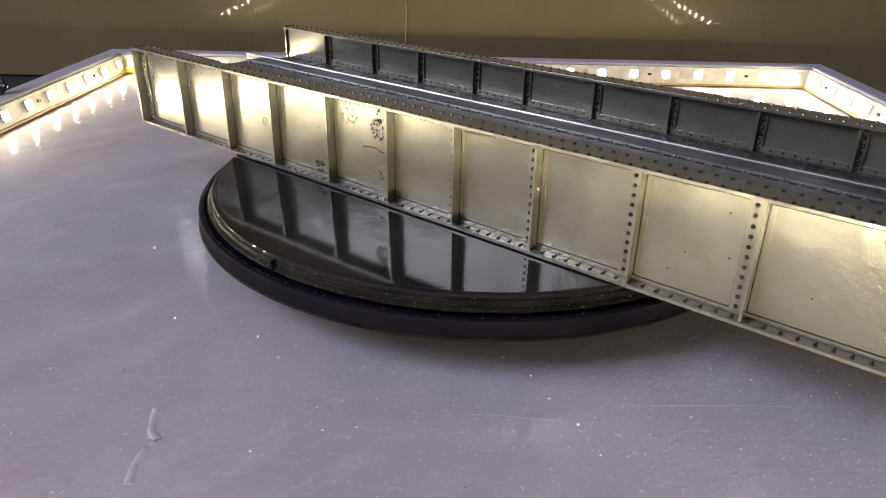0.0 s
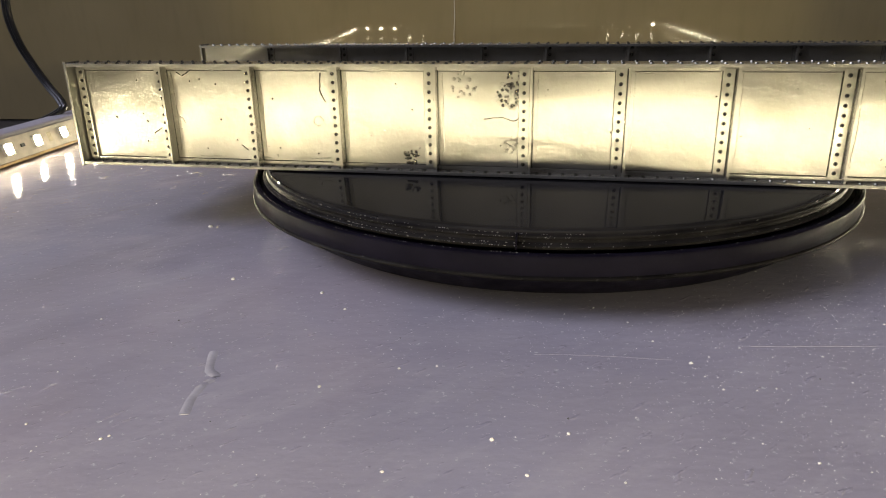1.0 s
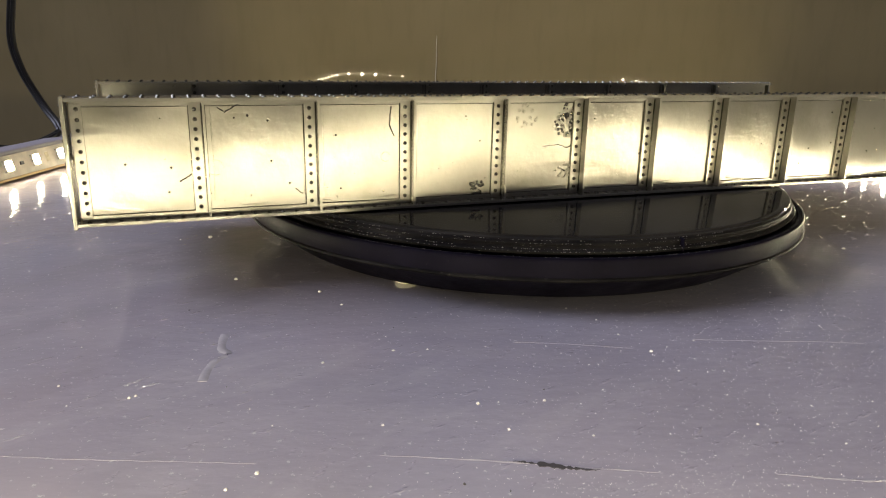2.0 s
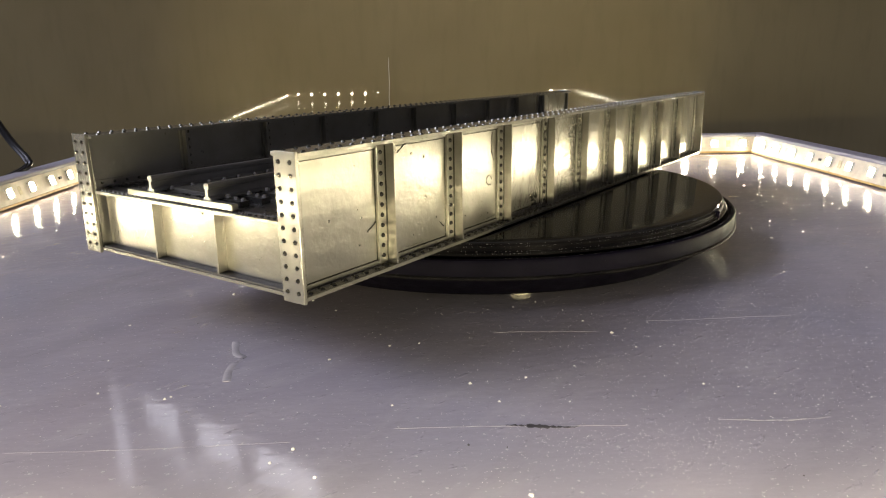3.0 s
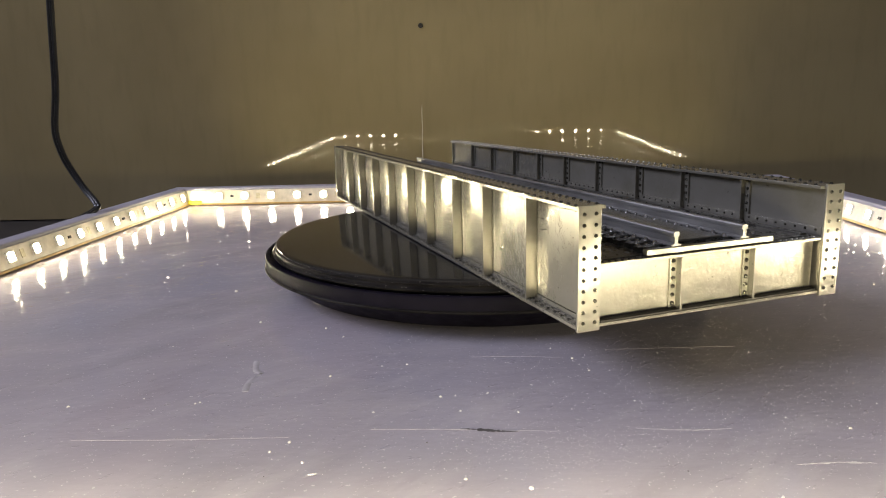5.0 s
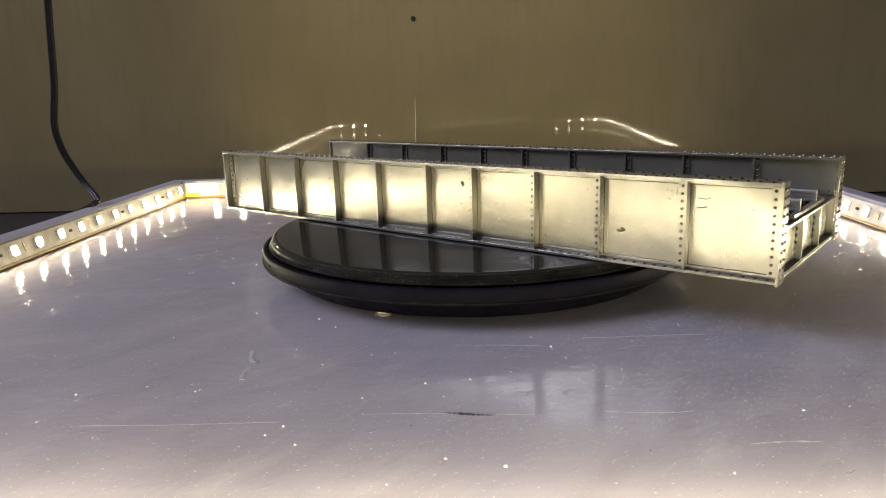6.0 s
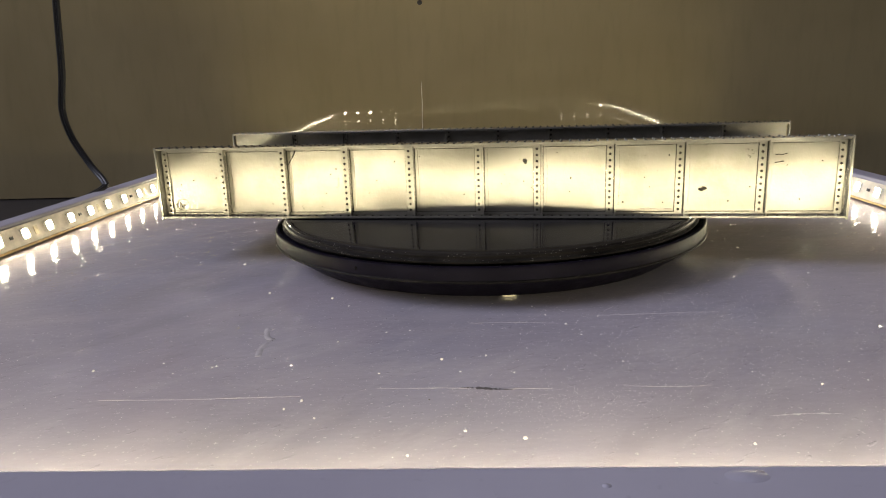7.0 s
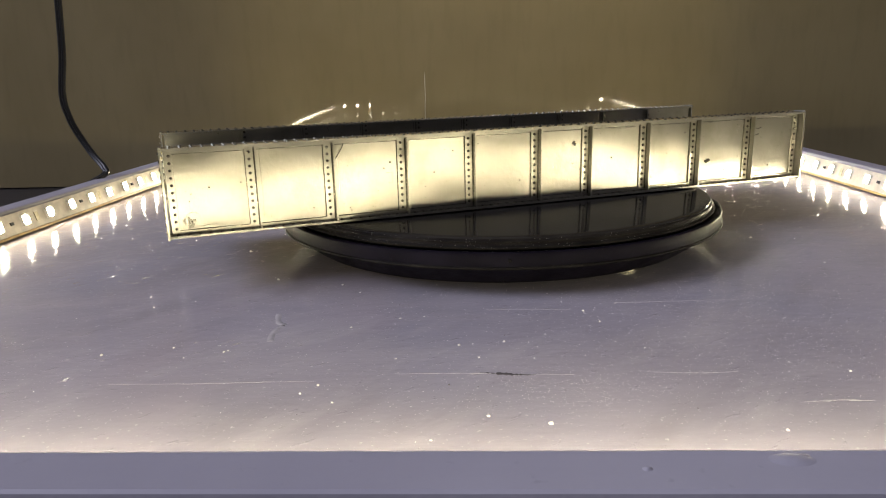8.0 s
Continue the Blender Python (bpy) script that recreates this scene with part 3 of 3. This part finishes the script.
def beam_stiffener_mesh():
    g = Geo()
    x = L / 2
    g.box(x - 0.0020, x - 0.0016, -0.0011, 0.0011, Z0 + 0.0009, DECK - 0.0011)
    g.box(x - 0.0016, x, 0.0005, 0.0010, Z0 + 0.0009, DECK - 0.0011)
    for k in range(6):
        g.dome((x - 0.0016, -0.0003, Z0 + 0.0022 + k * 0.0018), (1, 0, 0), 0.0005, mat=1)
    return g.mesh("beam_stiffener", M_GIRDER, M_RIVET)


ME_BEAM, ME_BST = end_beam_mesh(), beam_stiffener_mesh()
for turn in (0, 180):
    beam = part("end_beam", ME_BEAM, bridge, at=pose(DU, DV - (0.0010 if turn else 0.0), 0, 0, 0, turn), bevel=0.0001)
    for y in (-0.0095, 0.0095):
        part("beam_stiffener", ME_BST, beam, at=pose(0, y, 0))


def deck_mesh():
    g = Geo()
    w = W / 2 - FL - 0.0010
    g.box(-L / 2 + 0.002, L / 2 - 0.002, -w, w, DECK - 0.0010, DECK)
    rr = random.Random(3)
    for k in range(46):
        u = -L / 2 + 0.004 + k * (L - 0.008) / 45
        for v in (-0.0262, -0.0235, -0.0208, 0.0208, 0.0235, 0.0262):
            if rr.random() < 0.9:
                g.dome((u, v, DECK), (0, 0, 1), 0.0003)
    for v in (-0.0272, 0.0272):
        g.box(-L / 2 + 0.003, L / 2 - 0.003, v - 0.0009, v + 0.0009, DECK, DECK + 0.0004)
    return g.mesh("deck", M_DECK)


part("deck", deck_mesh(), bridge, "dark flat deck plate dotted with bolts", at=pose(DU, DV, 0))
GAUGE = 0.00875
tie = Geo().box(-0.00105, 0.00105, -0.0155, 0.0155, 0, 0.0011)
for s in (-1, 1):
    for d in (-0.0021, 0.0021):
        tie.dome((0, s * GAUGE + d, 0.0014), (0, 0, 1), 0.00055, 0.0007, mat=1)
    for v in (0.0128, 0.0148):
        tie.dome((0.0003, s * v, 0.0011), (0, 0, 1), 0.0005, 0.0006, mat=1)
    tie.box(-0.0008, 0.0008, s * GAUGE - 0.0028, s * GAUGE + 0.0028, 0.0011, 0.0014, 1)
ME_TIE = tie.mesh("tie", M_DECK, M_BOLT)
TIE_RNG = random.Random(8)
for k in range(54):
    part("tie", ME_TIE, bridge, at=pose(DU - L / 2 + 0.0045 + k * (L - 0.009) / 53 + TIE_RNG.uniform(-0.0002, 0.0002), DV + TIE_RNG.uniform(-0.0004, 0.0004), DECK, 0, 0, TIE_RNG.uniform(-1.2, 1.2)))


def rail_mesh():
    """A flat-bottomed rail extruded along x."""
    prof = [(-0.0012, 0), (0.0012, 0), (0.0012, 0.0003), (0.0004, 0.0006), (0.0004, 0.0019), (0.0007, 0.0021), (0.0007, 0.0027), (0.0005, 0.0030), (-0.0005, 0.0030),
            (-0.0007, 0.0027), (-0.0007, 0.0021), (-0.0004, 0.0019), (-0.0004, 0.0006), (-0.0012, 0.0003)]
    n = len(prof)
    h = L / 2 - 0.001
    g = Geo().add([(x, y, z) for x in (-h, h) for y, z in prof],
                  [(i, (i + 1) % n, n + (i + 1) % n, n + i) for i in range(n)] + [tuple(range(n - 1, -1, -1)), tuple(range(n, 2 * n))])
    return g.mesh("rail", M_RAIL)


ME_RAIL = rail_mesh()
for s in (-1, 1):
    part("rail", ME_RAIL, bridge, "worn grey model rail", at=pose(DU, DV + s * GAUGE, DECK + 0.0012))
walkway = Geo().box(-L / 2 + 0.004, L / 2 - 0.004, -0.0056, 0.0056, 0.0, 0.0006)
part("walkway", walkway.mesh("walkway", M_WALK), bridge, "smooth flat walkway plate between the rails", at=pose(DU, DV, DECK + 0.0011), bevel=0.0001)
for s in (-1, 1):
    bar = Geo().box(-0.0007, 0.0007, -0.0162, 0.0162, -0.0002, 0.0010)
    part("end_tie", bar.mesh("end_tie", M_GIRDER), bridge, "bright end tie under the rails", at=pose(DU + s * (L / 2 - 0.0012), DV, DECK + 0.0002), bevel=0.0001)

# ---- dust, scratches and paint runs on the board ----
rng = random.Random(11)


def speck(g, x, y, r):
    n = 5
    a0 = rng.uniform(0, 6)
    ring = [(x + r * rng.uniform(0.6, 1.2) * math.cos(a0 + 2 * math.pi * i / n), y + r * rng.uniform(0.6, 1.2) * math.sin(a0 + 2 * math.pi * i / n), 0.0) for i in range(n)]
    top = [((p[0] - x) * 0.6 + x, (p[1] - y) * 0.6 + y, r * 0.7) for p in ring]
    g.add(ring + top, [(i, (i + 1) % n, n + (i + 1) % n, n + i) for i in range(n)] + [tuple(n + i for i in range(n))])


dust, grit = Geo(), Geo()
for k in range(5200):
    x, y = rng.uniform(X0 + 0.004, X1 - 0.004), rng.uniform(Y0 + 0.004, Y1 - 0.004)
    if rng.random() < 0.35:
        x, y = rng.gauss(0.045, 0.035), rng.gauss(-0.085, 0.02)
    if X0 < x < X1 and Y0 < y < Y1 and math.hypot(x, y) > 0.06:
        speck(dust, x, y, min(0.0003, rng.lognormvariate(-9.9, 0.5)))
for cx, cy, sx, sy, n in ((0.012, -0.131, 0.012, 0.0055, 700), (0.050, -0.118, 0.022, 0.010, 500), (0.045, -0.075, 0.02, 0.008, 260), (-0.125, -0.02, 0.02, 0.03, 300)):
    for k in range(n):
        speck(dust, rng.gauss(cx, sx), max(Y0 + 0.003, rng.gauss(cy, sy)), rng.uniform(0.00003, 0.000085))
for k in range(90):
    speck(grit, rng.uniform(X0, X1), rng.uniform(Y0, Y1), rng.uniform(0.0001, 0.00025))
tagged(new("dust", dust.mesh("dust", M_DUST)), "pale dust specks scattered on the glossy board", "dust", kind="stuff")
tagged(new("grit", grit.mesh("grit", M_GRIT)), "dark grit specks scattered on the glossy board", "grit", kind="stuff")
for x, y, r in ((-0.0383, -0.1296, 0.0006), (-0.0890, -0.1137, 0.0006), (-0.0618, -0.1119, 0.0004), (-0.0117, -0.1098, 0.0006), (-0.0247, -0.1171, 0.0004), (-0.0342, -0.1370, 0.0005),
                (-0.0746, -0.1099, 0.0004), (-0.0409, -0.1332, 0.0005), (-0.0060, -0.1424, 0.0006), (0.0044, -0.1451, 0.0008), (-0.0155, -0.1506, 0.0005), (-0.0018, -0.1080, 0.0005),
                (0.0183, -0.0884, 0.0006), (0.0636, -0.1249, 0.0005), (0.0422, -0.1477, 0.0006), (-0.0652, -0.0578, 0.0008), (-0.0371, -0.0982, 0.0005), (-0.0837, -0.0237, 0.0009),
                (-0.0453, -0.0640, 0.0007), (-0.0262, -0.0923, 0.0004), (0.0861, -0.0151, 0.0007), (-0.0625, -0.1126, 0.0005), (-0.0392, -0.0712, 0.0005), (-0.0822, -0.0774, 0.0004)):
    g = Geo()
    speck(g, x, y, r * 0.6)
    tagged(new("crumb", g.mesh("crumb", M_DUST)), "pale crumb of debris lying on the board", "crumb", "crumbs on the board")


def scratch(name, x0, x1, y, w, mat, label, seed):
    rr = random.Random(seed)
    g = Geo()
    n = 36
    top, bot = [], []
    for i in range(n + 1):
        t = i / n
        x = x0 + (x1 - x0) * t
        ww = w * math.sin(math.pi * min(max(t, 0.02), 0.98)) * rr.uniform(0.35, 1.0) * (0.12 if rr.random() < 0.35 else 0.75)
        yy = y + 0.0006 * math.sin(t * 3 + seed) + rr.uniform(-0.0001, 0.0001)
        z = 0.00007 if name == "gouge" else 0.00003
        top.append((x, yy + ww, z))
        bot.append((x, yy - ww, z))
    low = [(p[0], p[1], -0.0002) for p in top + bot]
    k = n + 1
    g.add(top + bot + low, [(i, i + 1, k + i + 1, k + i) for i in range(n)] + [(k + i, k + i + 1, 3 * k + i + 1, 3 * k + i) for i in range(n)] + [(i + 1, i, 2 * k + i, 2 * k + i + 1) for i in range(n)])
    ob = new(name, g.mesh(name, mat))
    ob.parent = tray
    return tagged(ob, label)


scratch("scratch", -0.0240, 0.0110, -0.1251, 0.00022, M_SCRATCH, "pale scratch in the paint", 1)
scratch("gouge", -0.0072, 0.0036, -0.1250, 0.0009, M_GOUGE, "dark gouge in the paint", 2)
scratch("scratch", 0.0253, 0.0425, -0.1246, 0.00034, M_SCRATCH, "pale scratch in the paint", 3)
scratch("scratch", -0.0800, -0.0390, -0.1280, 0.000035, M_SCRATCH, "pale scratch in the paint", 4)
scratch("scratch", 0.027, 0.058, -0.0818, 0.00008, M_SCRATCH, "pale scratch in the paint", 5)
scratch("scratch", -0.0055, 0.0155, -0.0872, 0.00006, M_SCRATCH, "pale scratch in the paint", 7)
scratch("scratch", 0.0485, 0.0615, -0.1377, 0.0006, M_SCRATCH, "pale scratch in the paint", 6)
run_ctrl = [(-0.0570, -0.0882, 0.0), (-0.0562, -0.0915, 0.0), (-0.0552, -0.0945, 0.0), (-0.0535, -0.0962, 0.0), (-0.0545, -0.0985, 0.0), (-0.0547, -0.1022, 0.0), (-0.0540, -0.1065, 0.0)]
run_pts = smooth_path(run_ctrl, 5)
ob = part("paint_run", auto_smooth(Geo().tube([(p.x, p.y, -0.00265) for p in run_pts], lambda i: 0.00275 + 0.000012 * math.sin(i * 0.7), 48).mesh("paint_run", M_BEAD)), tray, "raised wavy run of paint")


def paint_blob(x, y, r, h, name, mat, label, squash):
    """A low rounded lump of paint on the front rim."""
    g = Geo().lathe([(r, -0.00002), (0.85 * r, 0.15 * h), (0.65 * r, 0.5 * h), (0.4 * r, 0.85 * h), (0.12 * r, h)], 20)
    part(name, auto_smooth(g.mesh(name, mat), 80), tray, label, at=pose(x, y, RIM_H) @ Matrix.Diagonal((1, squash, 1, 1)))


paint_blob(0.0305, Y0 - 0.0030, 0.0030, 0.00035, "paint_chip", M_RIM, "pale lump of paint on the rim", 0.55)
paint_blob(0.0322, Y0 - 0.0021, 0.0009, 0.0002, "paint_chip", M_SCRATCH, "pale chip in the rim's paint", 0.8)
paint_blob(0.0125, Y0 - 0.0050, 0.0007, 0.0002, "dent", M_RIM, "small lump of paint on the rim", 0.9)

# ---- motion ----
def motions():
    turning = [(0.5 * k, pose(0, 0, 0, 0, 0, -37.4 + 30.07 * 0.5 * k)) for k in range(17)]
    walk(stand, turning)
    walk(bridge, turning)


motions()
